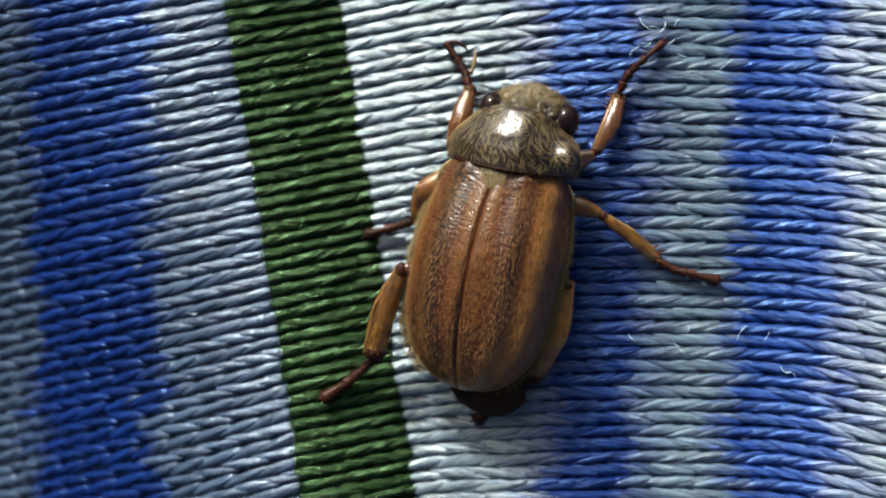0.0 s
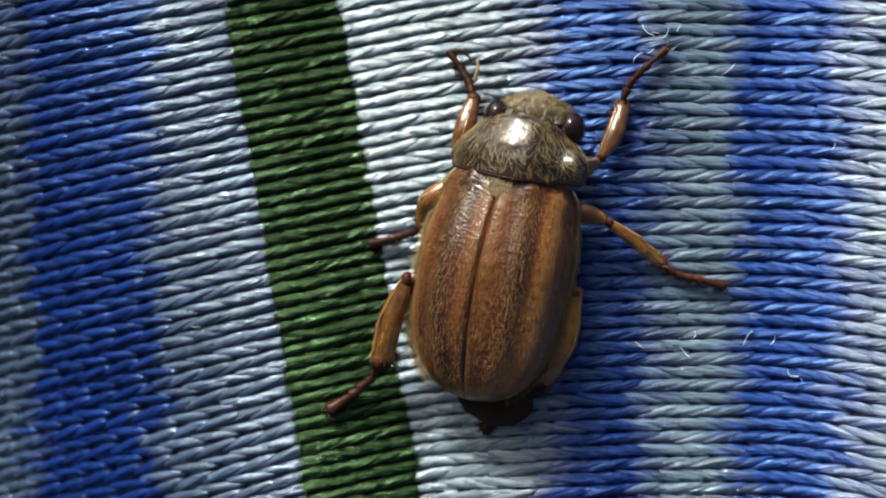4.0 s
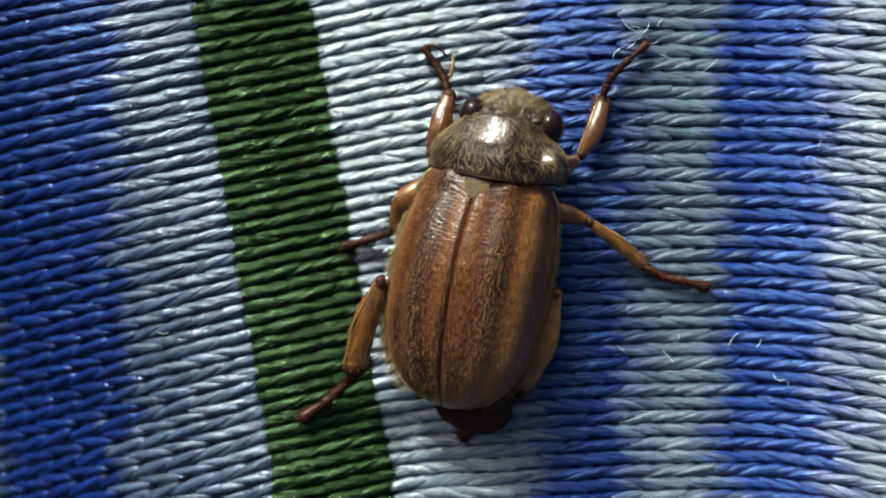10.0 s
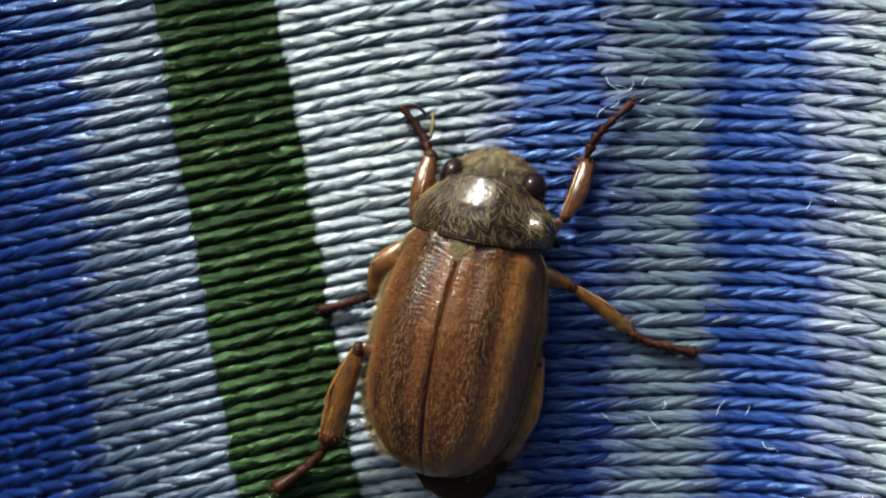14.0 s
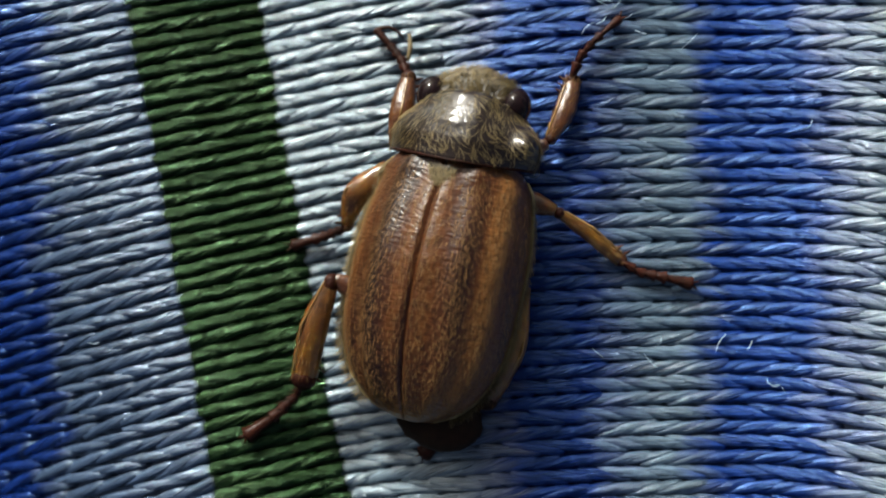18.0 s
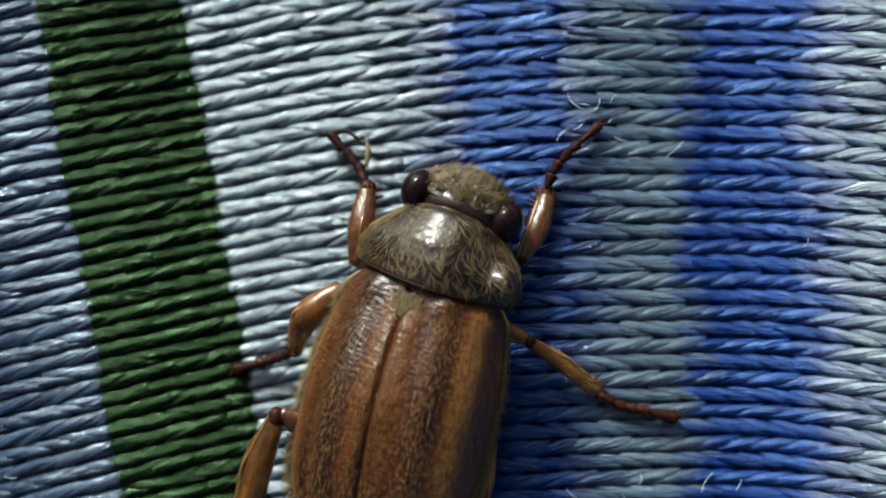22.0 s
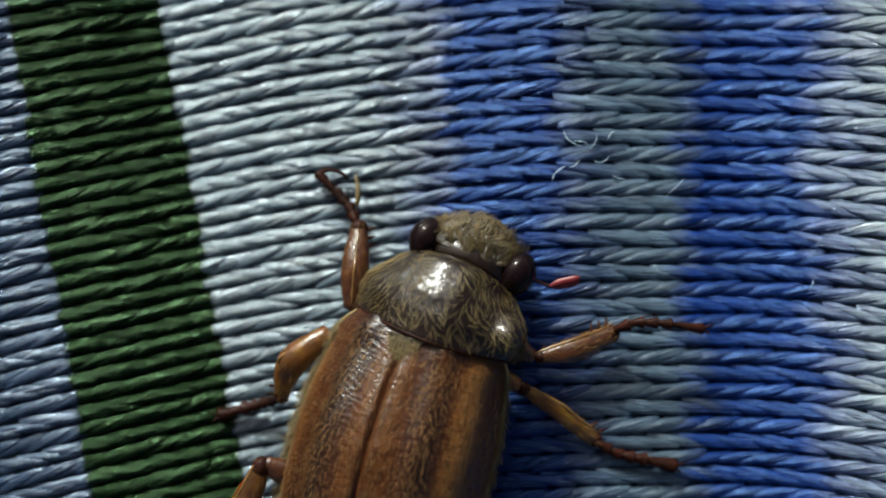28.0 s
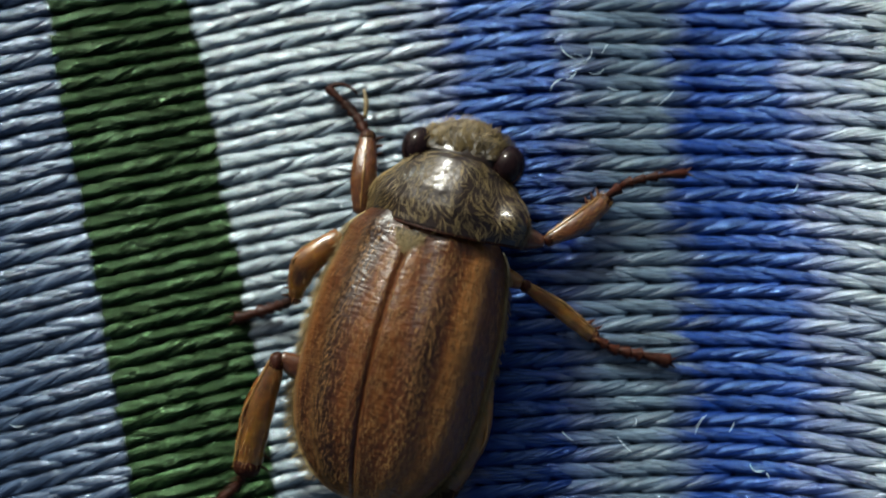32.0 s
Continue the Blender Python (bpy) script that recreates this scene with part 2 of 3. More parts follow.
# ---------------------------------------------------------------- mesh helpers
def mesh_of(name, verts, faces, material, smooth=True, uvs=None):
    """verts in millimetres; uvs: one pair a vertex."""
    me = bpy.data.meshes.new(name)
    v = np.asarray(verts, float) * MM
    me.from_pydata(v.tolist(), [], [tuple(int(i) for i in f) for f in faces])
    mats = material if isinstance(material, (list, tuple)) else [material]
    for mt in mats:
        me.materials.append(mt)
    if smooth:
        me.polygons.foreach_set("use_smooth", [True] * len(me.polygons))
    if uvs is not None:
        layer = me.uv_layers.new(name="UVMap")
        idx = np.zeros(len(me.loops), dtype=np.int32)
        me.loops.foreach_get("vertex_index", idx)
        layer.data.foreach_set("uv", np.asarray(uvs, float)[idx].ravel())
    me.update()
    return me


def part(name, me, parent, m=None, label=""):
    ob = new(name, me)
    ob.parent = parent
    if m is not None:
        ob.matrix_basis = m
    return tagged(ob, label) if label else ob


def grid_faces(rows, cols, base=0, closed=False):
    out = []
    for i in range(rows - 1):
        for j in range(cols if closed else cols - 1):
            a, b = base + i * cols + j, base + i * cols + (j + 1) % cols
            out.append((a, b, b + cols, a + cols))
    return out


def tube(name, path, radii, material, sides=10, flat=1.0, steps=5, wobble=0.0, seed=1):
    """A tapering limb along a smooth path (mm), closed at both ends. flat: thickness against breadth."""
    rng = random.Random(seed)
    pts = [Vector(p) for p in path]
    fine, rad = [], []
    for i in range(len(pts) - 1):
        p0, p1, p2, p3 = pts[max(i - 1, 0)], pts[i], pts[i + 1], pts[min(i + 2, len(pts) - 1)]
        for k in range(steps):
            t = k / steps
            fine.append(0.5 * (2 * p1 + (p2 - p0) * t + (2 * p0 - 5 * p1 + 4 * p2 - p3) * t * t + (3 * p1 - p0 - 3 * p2 + p3) * t ** 3))
            s = t * t * (3 - 2 * t)
            rad.append(radii[i] * (1 - s) + radii[i + 1] * s)
    fine.append(pts[-1])
    rad.append(radii[-1])
    verts = []
    for i, p in enumerate(fine):
        d = (fine[min(i + 1, len(fine) - 1)] - fine[max(i - 1, 0)]).normalized()
        side = d.cross(Vector((0, 0, 1)))
        side = side.normalized() if side.length > 1e-4 else Vector((1, 0, 0))
        up = side.cross(d)
        for j in range(sides):
            a = 2 * math.pi * j / sides
            r = rad[i] * (1 + wobble * (rng.random() - 0.5))
            verts.append(p + side * (math.cos(a) * r) + up * (math.sin(a) * r * flat))
    faces = grid_faces(len(fine), sides, 0, True)
    n = len(verts)
    verts += [fine[0] - (fine[1] - fine[0]).normalized() * rad[0] * 0.4, fine[-1] + (fine[-1] - fine[-2]).normalized() * rad[-1] * 0.4]
    last = (len(fine) - 1) * sides
    for j in range(sides):
        faces.append((n, (j + 1) % sides, j))
        faces.append((n + 1, last + j, last + (j + 1) % sides))
    return mesh_of(name, verts, faces, material)


def ball(name, centre, radii, material, rings=18, sides=28, bumpy=0.0):
    verts, faces = [], []
    for i in range(rings + 1):
        a = math.pi * i / rings
        for j in range(sides):
            b = 2 * math.pi * j / sides
            d = Vector((math.sin(a) * math.cos(b), math.sin(a) * math.sin(b), math.cos(a)))
            k = 1 + bumpy * noise.noise(d * 3.1)
            verts.append([c + r * e * k for c, r, e in zip(centre, radii, d)])
    return mesh_of(name, verts, grid_faces(rings + 1, sides, 0, True), material)


def hairs(name, spots, material, length, width, lift, seed, bend=0.3):
    """Short curved bristles lying on a shell: spots are (place, normal, way) in mm."""
    rng = random.Random(seed)
    verts, faces = [], []
    for p, nrm, way in spots:
        w = (way - nrm * way.dot(nrm)).normalized()
        side = w.cross(nrm).normalized()
        ln, wd = length * rng.uniform(0.65, 1.25), width * rng.uniform(0.7, 1.2)
        tilt, curve, k = lift * rng.uniform(0.4, 1.6), bend * rng.uniform(-1, 1), len(verts)
        for t, fat in ((0, 0.6), (0.35, 1.0), (0.7, 0.8), (1.0, 0.25)):
            at = p + w * ln * t + nrm * ln * tilt * (t * 1.6 - 0.5 * t * t) + side * ln * curve * t * t
            verts += [at - side * wd * fat * 0.5, at + nrm * wd * 0.3 * fat, at + side * wd * fat * 0.5]
        for j in range(3):
            a = k + 3 * j
            faces += [(a, a + 1, a + 4, a + 3), (a + 1, a + 2, a + 5, a + 4)]
    return mesh_of(name, verts, faces, material)


def scattered(rng, rows, cols, u0, u1, v0, v1):
    """Evenly spread places, each somewhere in its own cell."""
    for i in range(rows):
        for j in range(cols):
            yield u0 + (u1 - u0) * (i + rng.random()) / rows, v0 + (v1 - v0) * (j + rng.random()) / cols


# ---------------------------------------------------------------- the cloth
STRAND_L = 2.20
SINK = 0.22  # the backing lies this far under the stitches


def strand(sign, kind, steep):
    """One leg of a stitch: a plump yarn of twisted filament bundles, tucked under its neighbour at one end and diving into the wale's middle line at the other. sign: +1 above that line; steep: how far it crosses the wale."""
    rng = random.Random(100 + kind * 7 + sign)
    rings, across, bundles = 13, 25, 11
    spots = [(2 * math.pi * (k + rng.uniform(-0.35, 0.35)) / bundles, rng.uniform(0.6, 1.2)) for k in range(bundles)]
    bow, swell = rng.uniform(-0.02, 0.02), rng.uniform(0.92, 1.08)
    verts, uvs = [], []
    for i in range(rings):
        s = math.sin((i / (rings - 1) - 0.5) * math.pi)
        width = (0.198 - 0.15 * steep) * swell * max(1 - abs(s) ** 2.6 * (0.20 if s < 0 else 0.70), 0)
        cx, cy = STRAND_L * 0.5 * s, -sign * steep * s + bow * math.cos(s * 1.57)
        cz = 0.055 + (0.18 * steep - 0.02) * s + 0.03 * (1 - s * s) - (0.28 - 0.9 * steep) * max(-s - 0.35, 0) ** 1.6 - 0.34 * (max(s - 0.4 - 1.8 * steep, 0) / (0.6 - 1.8 * steep)) ** 2.0
        for j in range(across):
            a = math.radians(-25 + 230 * j / (across - 1))
            own = a - (1.7 - 5 * steep) * (cx + 1)
            near, high = min((abs((own - at + math.pi) % (2 * math.pi) - math.pi), hi) for at, hi in spots)
            r = width * (0.88 + 0.15 * high * (1 - min(near / 0.30, 1.3) ** 2))
            verts.append((cx, cy - math.cos(a) * r, cz + math.sin(a) * r * (0.84 - 1.3 * steep)))
            uvs.append((cx * 1.1 + kind * 2.6, own * 0.55 + kind))
    return verts, uvs, grid_faces(rings, across)


STRANDS = {(sg, k): strand(sg, k, (0.125, 0.17)[k // 5]) for sg in (1, -1) for k in range(10)}


def place_strand(ix, iy, sg, rng):
    """Where one leg of a stitch lies: its middle, its turn in the cloth and its slope."""
    y0 = iy * PITCH_Y
    u = ix * PITCH_X + (0.22 if iy % 2 else 0.0)
    x = u + lean(u) * (y0 + row_rise(u)) + rng.uniform(-0.05, 0.05)
    y = y0 + 0.47 + row_rise(x) + sg * 0.245 + rng.uniform(-0.022, 0.022)
    before, after = [(p, y + row_rise(p) - row_rise(x)) for p in (x - 0.5, x + 0.5)]
    a, b, k = pull(*before), pull(*after), pull(x, y)
    turn = math.atan2(after[1] * b - before[1] * a, after[0] * b - before[0] * a) + rng.uniform(-0.035, 0.035)
    x, y = x * k, y * k
    slope_x = math.atan(height(x + 0.5, y) - height(x - 0.5, y))
    slope_y = math.atan(height(x, y + 0.5) - height(x, y - 0.5))
    along = slope_x * math.cos(turn) + slope_y * math.sin(turn)
    across = slope_y * math.cos(turn) - slope_x * math.sin(turn)
    m = Matrix.Translation((x, y, height(x, y) + rng.uniform(-0.02, 0.03))) @ Euler((across, -along, turn)).to_matrix().to_4x4()
    return x, y, m @ Matrix.Diagonal((rng.uniform(0.95, 1.06), rng.uniform(0.9, 1.1), rng.uniform(0.88, 1.12), 1))


def build_cloth():
    xs = np.concatenate([np.arange(-80, -28, 4.0), np.arange(-28, 24, 0.4), np.arange(24, 81, 4.0)])
    ys = np.concatenate([np.arange(-80, -16, 4.0), np.arange(-16, 20, 0.4), np.arange(20, 81, 4.0)])
    rng = random.Random(3)
    verts = [(x, y, height(x, y) - SINK * (-26 < x < 22 and -12 < y < 15)) for y in ys for x in xs]
    me = mesh_of("cloth", verts, grid_faces(len(ys), len(xs)), YARN, uvs=[(v[0] * 0.6, v[1] * 1.1) for v in verts])
    cloth = tagged(new("cloth", me), "striped blue, white and green knitted polyester cloth, gently rippled", "cloth", kind="structure")
    arrays = {key: (np.array(v), np.array(t), np.array(f)) for key, (v, t, f) in STRANDS.items()}
    shared = {key: mesh_of("stitch", v, f, YARN, uvs=t) for key, (v, t, f) in STRANDS.items()}
    vv, uu, ff, base = [], [], [], 0
    for iy in range(-18, 22):
        for ix in range(-34, 29):
            for sg in (1, -1):
                x, y, m = place_strand(ix, iy, sg, rng)
                if not (-27 < x < 22 and -12.5 < y < 15.5):
                    continue
                k = rng.randrange(5) + 5 * (x > rng.uniform(-3, 6) - (5 if y < rng.uniform(-3, 1) else 0))  # the wales are drawn flatter towards the fold
                shift = rng.uniform(0, 40)
                if 3.0 < x < 13.4 and -6.0 < y < 7.0:
                    loc, rot, sc = m.decompose()
                    part("stitch", shared[sg, k], cloth, Matrix.LocRotScale(loc * MM, rot, sc))
                    continue
                sv, su, sf = arrays[sg, k]
                full = np.array(m)
                vv.append(sv @ full[:3, :3].T + full[:3, 3])
                uu.append(su + shift)
                ff.append(sf + base)
                base += len(sv)
    rest = mesh_of("stitches", np.concatenate(vv), np.concatenate(ff).tolist(), YARN, uvs=np.concatenate(uu))
    tagged(part("stitches", rest, cloth, None, "shiny striped knitted stitches"), kind="stuff")


# ---------------------------------------------------------------- the beetle
ROLL, BODY_ROLL = -9.0, -16.0
beetle = tagged(new("beetle"), "brown hairy scarab beetle standing on the striped cloth", "beetle")
beetle.matrix_basis = pose(1.15 * MM, -1.6 * MM, 0, 0, 0, -11)


def bpose(x, y, z, rx=0, ry=0, rz=0):
    return pose(x * MM, y * MM, z * MM, rx, ry, rz)


E_BACK, E_FRONT, EDGE = -4.35, 4.30, -0.75


def elytra_half(u):
    back = max(1 - max((0.5 - u) / 0.5, 0) ** 2.7, 0) ** 0.52
    front = 1 - 0.20 * max((u - 0.60) / 0.40, 0) ** 2.0 - 0.10 * max((u - 0.93) / 0.07, 0) ** 2
    return 2.92 * back * front


def elytra_top(u):
    back = max(1 - max((0.74 - u) / 0.74, 0) ** 2.1, 0) ** 0.68
    front = 1 - 0.25 * max((u - 0.58) / 0.42, 0) ** 1.6
    return EDGE + 0.12 + 2.85 * back * front


def elytron_at(u, v, side):
    """A place on a wing case: u from its end to its base, v from the seam to its rim."""
    phi = v * math.radians(97)
    top, half = elytra_top(u), elytra_half(u)
    x = half * math.sin(phi) ** 0.94
    z = EDGE + (top - EDGE) * max(math.cos(phi), 0.0) ** 0.92 if phi < math.pi / 2 else EDGE - 0.1 * (v - 0.93) * 14
    rib = 0.055 * math.cos(v * 2 * math.pi * 3.6) * min(1, v * 5) * min(1, (1 - u) * 6) * min(1, u * 6)
    seam = -0.12 * math.exp(-(v / 0.013) ** 2)
    knob = 0.13 * math.exp(-((v - 0.62) / 0.10) ** 2 - ((u - 0.93) / 0.045) ** 2) + 0.17 * math.exp(-((v - 0.27) / 0.08) ** 2 - ((u - 0.955) / 0.04) ** 2)
    rim = -0.06 * math.exp(-((v - 0.90) / 0.03) ** 2)
    y = E_BACK + (E_FRONT - E_BACK) * u + 0.22 * math.exp(-((1 - u) / 0.05)) * (1 - (1.6 * v - 0.8) ** 2)
    d = rib + seam + knob + rim
    wob = 0.02 * noise.noise(Vector((x * side * 1.3, y * 1.3, 4)))
    return Vector((side * (x + d * math.sin(phi) * 0.8 + 0.006), y, z + (d + wob) * max(math.cos(phi), 0.1)))


def normal_of(fn, u, v, flip):
    e = 0.004
    a, b = fn(min(u + e, 1), v) - fn(max(u - e, 0), v), fn(u, min(v + e, 1)) - fn(u, max(v - e, 0))
    n = a.cross(b).normalized() if a.length > 1e-6 and b.length > 1e-6 else Vector((0, 0, 1))
    n = n * flip
    return n if n.length > 0 else Vector((0, 0, 1))


def build_trunk():
    verts = []
    rows, cols = 30, 22
    for i in range(rows):
        u = i / (rows - 1)
        y = -4.2 + 8.3 * u
        w = elytra_half(min(max((y - E_BACK) / (E_FRONT - E_BACK), 0.012), 1)) * 0.93
        for j in range(cols):
            a = 2 * math.pi * j / cols
            z = -0.75 + (0.55 if math.sin(a) > 0 else 0.95) * math.sin(a) * math.sin(math.pi * min(0.97, 0.06 + 0.9 * u)) ** 0.5
            verts.append((w * math.cos(a), y, z))
    trunk = part("trunk", mesh_of("trunk", verts, grid_faces(rows, cols, 0, True), BELLY), beetle, bpose(0, 0, 2.4, 0, BODY_ROLL, 0), "dark brown underside of the body")
    nu, nv = 70, 44
    spots = []
    rng = random.Random(11)
    for side in (-1, 1):
        vv = [elytron_at(0.004 + 0.996 * i / (nu - 1), (j / (nv - 1)) ** 1.5, side) for i in range(nu) for j in range(nv)]
        me = mesh_of("elytron", vv, grid_faces(nu, nv), ELYTRON)
        part("elytron", me, trunk, None, "glossy orange-brown wing case with faint ribs")
        fn = lambda u, v, s=side: elytron_at(u, v, s)
        turned = Matrix.Rotation(radians(BODY_ROLL), 3, "Y")
        line = []
        for i in range(25):  # the rim runs along the outermost line of the leaning body
            u = 0.985 - 0.965 * i / 24
            v = max((k / 60 for k in range(36, 58)), key=lambda k: side * (turned @ elytron_at(u, k, side)).x)
            line.append(elytron_at(u, v, side) + turned.transposed() @ Vector((side * 0.015, 0, 0.06)))
        part("margin", tube("margin", line, [0.03] + [0.06] * 23 + [0.02], MARGIN, 6, steps=2), trunk, None, "pale yellowish rim of the wing case")
        fringe = []
        for _ in range(1500):
            u = rng.uniform(0.05, 0.97)
            v = max((k / 60 for k in range(36, 58)), key=lambda k: side * (turned @ elytron_at(u, k, side)).x) + rng.gauss(-0.02, 0.03)
            out = turned.transposed() @ Vector((side, 0, 0.35))
            fringe.append((fn(u, v), out.normalized(), Vector((side * 0.6, -1, 0))))
        tagged(part("fringe", hairs("fringe", fringe, SETA, 0.28, 0.024, 0.55, 8), trunk, None, "fringe of pale tan bristles along the rim"), kind="stuff")
        for u, v in scattered(rng, 70, 48, 0.03, 0.985, 0.012, 0.93):
            if rng.random() < 0.30 - 0.34 * math.cos(v * 2 * math.pi * 3.6) + 0.4 * max(u - 0.90, 0) / 0.1:
                continue  # the hollows between the ribs, and the shoulders, are barer
            nrm = normal_of(fn, u, v, 1)
            if nrm.z < -0.2 or nrm.dot(Vector((side * v, 0, 1 - v))) < 0:
                nrm = -nrm
            spots.append((fn(u, v), nrm, Vector((0.35 * noise.noise(fn(u, v) * 2.6) + 0.22 * rng.gauss(0, 1), -1, 0))))
    tagged(part("setae", hairs("setae", spots, GOLD, 0.19, 0.019, 0.22, 5), trunk, None, "short pale tan bristles lying backwards"), kind="stuff")
    top = elytra_top(0.93) + 0.05

    def shield_at(u, v):
        y = 3.48 + 0.57 * u
        return Vector(((v - 0.5) * 1.05 * u ** 0.7, y, top - (y - 3.7) * 0.16 + 0.06 * math.sin(math.pi * v) - 0.05 * (1 - u)))

    vv = [shield_at(i / 9, j / 11) for i in range(10) for j in range(12)]
    vv += [v - Vector((0, 0, 0.16)) for v in vv]
    scutellum = part("scutellum", mesh_of("scutellum", vv, grid_faces(10, 12) + grid_faces(10, 12, 120), FRONS), trunk, None, "small tan hairy triangular plate")
    down = [(shield_at(u, v), Vector((0, 0, 1)), Vector((rng.gauss(0, 0.3), -1, 0))) for u, v in scattered(rng, 11, 15, 0.1, 1, 0, 1)]
    tagged(part("setae", hairs("setae", down, SETA, 0.24, 0.020, 0.12, 9), scutellum), kind="stuff")
    part("pygidium", ball("pygidium", (0.85, -4.05, -1.5), (1.55, 1.10, 0.70), BELLY, bumpy=0.08), trunk, None, "dark hairy tip of the abdomen")
    return trunk


def pronotum_at(u, v):
    """u from the hind rim to the front rim, v across."""
    a = (v - 0.5) * math.radians(206)
    half = 2.44 + 0.10 * (1 - u) ** 3 + 0.16 * math.sin(math.pi * min(u * 1.25, 1)) - 0.78 * max((u - 0.28) / 0.72, 0) ** 1.7
    top = 1.98 - 0.10 * (1 - u) ** 3 - 0.62 * max(u - 0.30, 0) - 0.52 * max(u - 0.52, 0) - 0.22 * max((u - 0.88) / 0.12, 0) ** 2
    low = -0.55
    x = half * math.sin(a)
    z = low + (top - low) * (max(math.cos(a), 0) ** 1.4) + min(math.cos(a), 0) * 0.7
    s = math.sin(a)
    y = -0.30 + 1.98 * u - 0.24 * (1 - u) * (1 - s * s) + 0.30 * u * (1 - s * s) - 0.10 * u
    knob = 1.22 * math.exp(-((x - 2.50) / 0.60) ** 2 - ((u - 0.50) / 0.58) ** 2) + 0.07 * math.exp(-((x - 0.60) / 0.24) ** 2 - ((u - 0.80) / 0.34) ** 2) + 0.10 * math.exp(-((x + 1.9) / 0.36) ** 2 - ((u - 0.45) / 0.22) ** 2)
    knob += 0.11 * x * math.exp(-(x / 1.1) ** 2)
    rim = 0.015 * math.exp(-(u / 0.035) ** 2) - 0.12 * math.exp(-((1 - u) / 0.03) ** 2) - 0.05 * math.exp(-(u / 0.012) ** 2)
    rough = 0.03 * noise.noise(Vector((x * 2.2, y * 2.2, 1.7)))
    return Vector((x, y, z + knob + rim + rough))


def build_pronotum():
    nu, nv = 52, 64
    vv = [pronotum_at(i / (nu - 1), j / (nv - 1)) for i in range(nu) for j in range(nv)]
    ob = part("pronotum", mesh_of("pronotum", vv, [f[::-1] for f in grid_faces(nu, nv)], PRONOTUM), beetle, bpose(0.14, 4.7, 2.4, 0, ROLL, 1), "glossy olive-brown hairy neck shield")
    rng = random.Random(21)
    spots = []
    for u, v in scattered(rng, 27, 60, 0.09, 0.99, 0.02, 0.98):
        edge = max(abs(v - 0.5) * 2, abs(u - 0.5) * 1.7)
        bare = 0.30 if 0.44 < v < 0.54 and u > 0.45 or 0.80 < v < 0.92 and 0.2 < u < 0.75 else 1.0
        if rng.random() > (0.62 + 0.3 * edge ** 3) * bare:
            continue
        nrm = normal_of(pronotum_at, u, v, -1)
        p = pronotum_at(u, v)
        if nrm.dot(Vector((p.x * 0.4, 0, 1))) < 0:
            nrm = -nrm
        swirl = 2.6 * noise.noise(p * 1.5) + 0.6 * noise.noise(p * 5.0)
        spots.append((p, nrm, Vector((math.sin(swirl) + 0.4 * p.x, -math.cos(swirl) * 0.9 - 0.3, 0))))
    tagged(part("setae", hairs("setae", spots, SETA, 0.31, 0.025, 0.06, 6, 0.6), ob, None, "wavy pale tan bristles"), kind="stuff")
    line = [pronotum_at(0.0, 0.10 + 0.80 * i / 20) + Vector((0, -0.01, 0.0)) for i in range(21)]
    part("hind_margin", tube("hind_margin", line, [0.02] + [0.045] * 19 + [0.02], TARSUS, 6, steps=2), ob, None, "thin dark red hind edge of the neck shield")
    return ob


def frons_at(u, v):
    """The hairy front of the head: u from the front rim up to the crown, v across."""
    a, e = (v - 0.5) * math.radians(180), u * math.radians(92)
    p = Vector((1.62 * math.sin(a) * max(math.cos(e), 0) ** 0.8, 0.0 + 1.16 * math.cos(a) * max(math.cos(e), 0) ** 0.9, -0.52 + 1.06 * math.sin(e)))
    p += (p - Vector((0, 0, -0.6))) * (0.10 * noise.noise(p * 2.1) + 0.05 * noise.noise(p * 6.0))
    return p


ANTENNAE = []
ROOTS = {-1: (-1.50, 0.35, -0.75), 1: (1.72, 0.05, -0.75)}  # where the antennae join the head


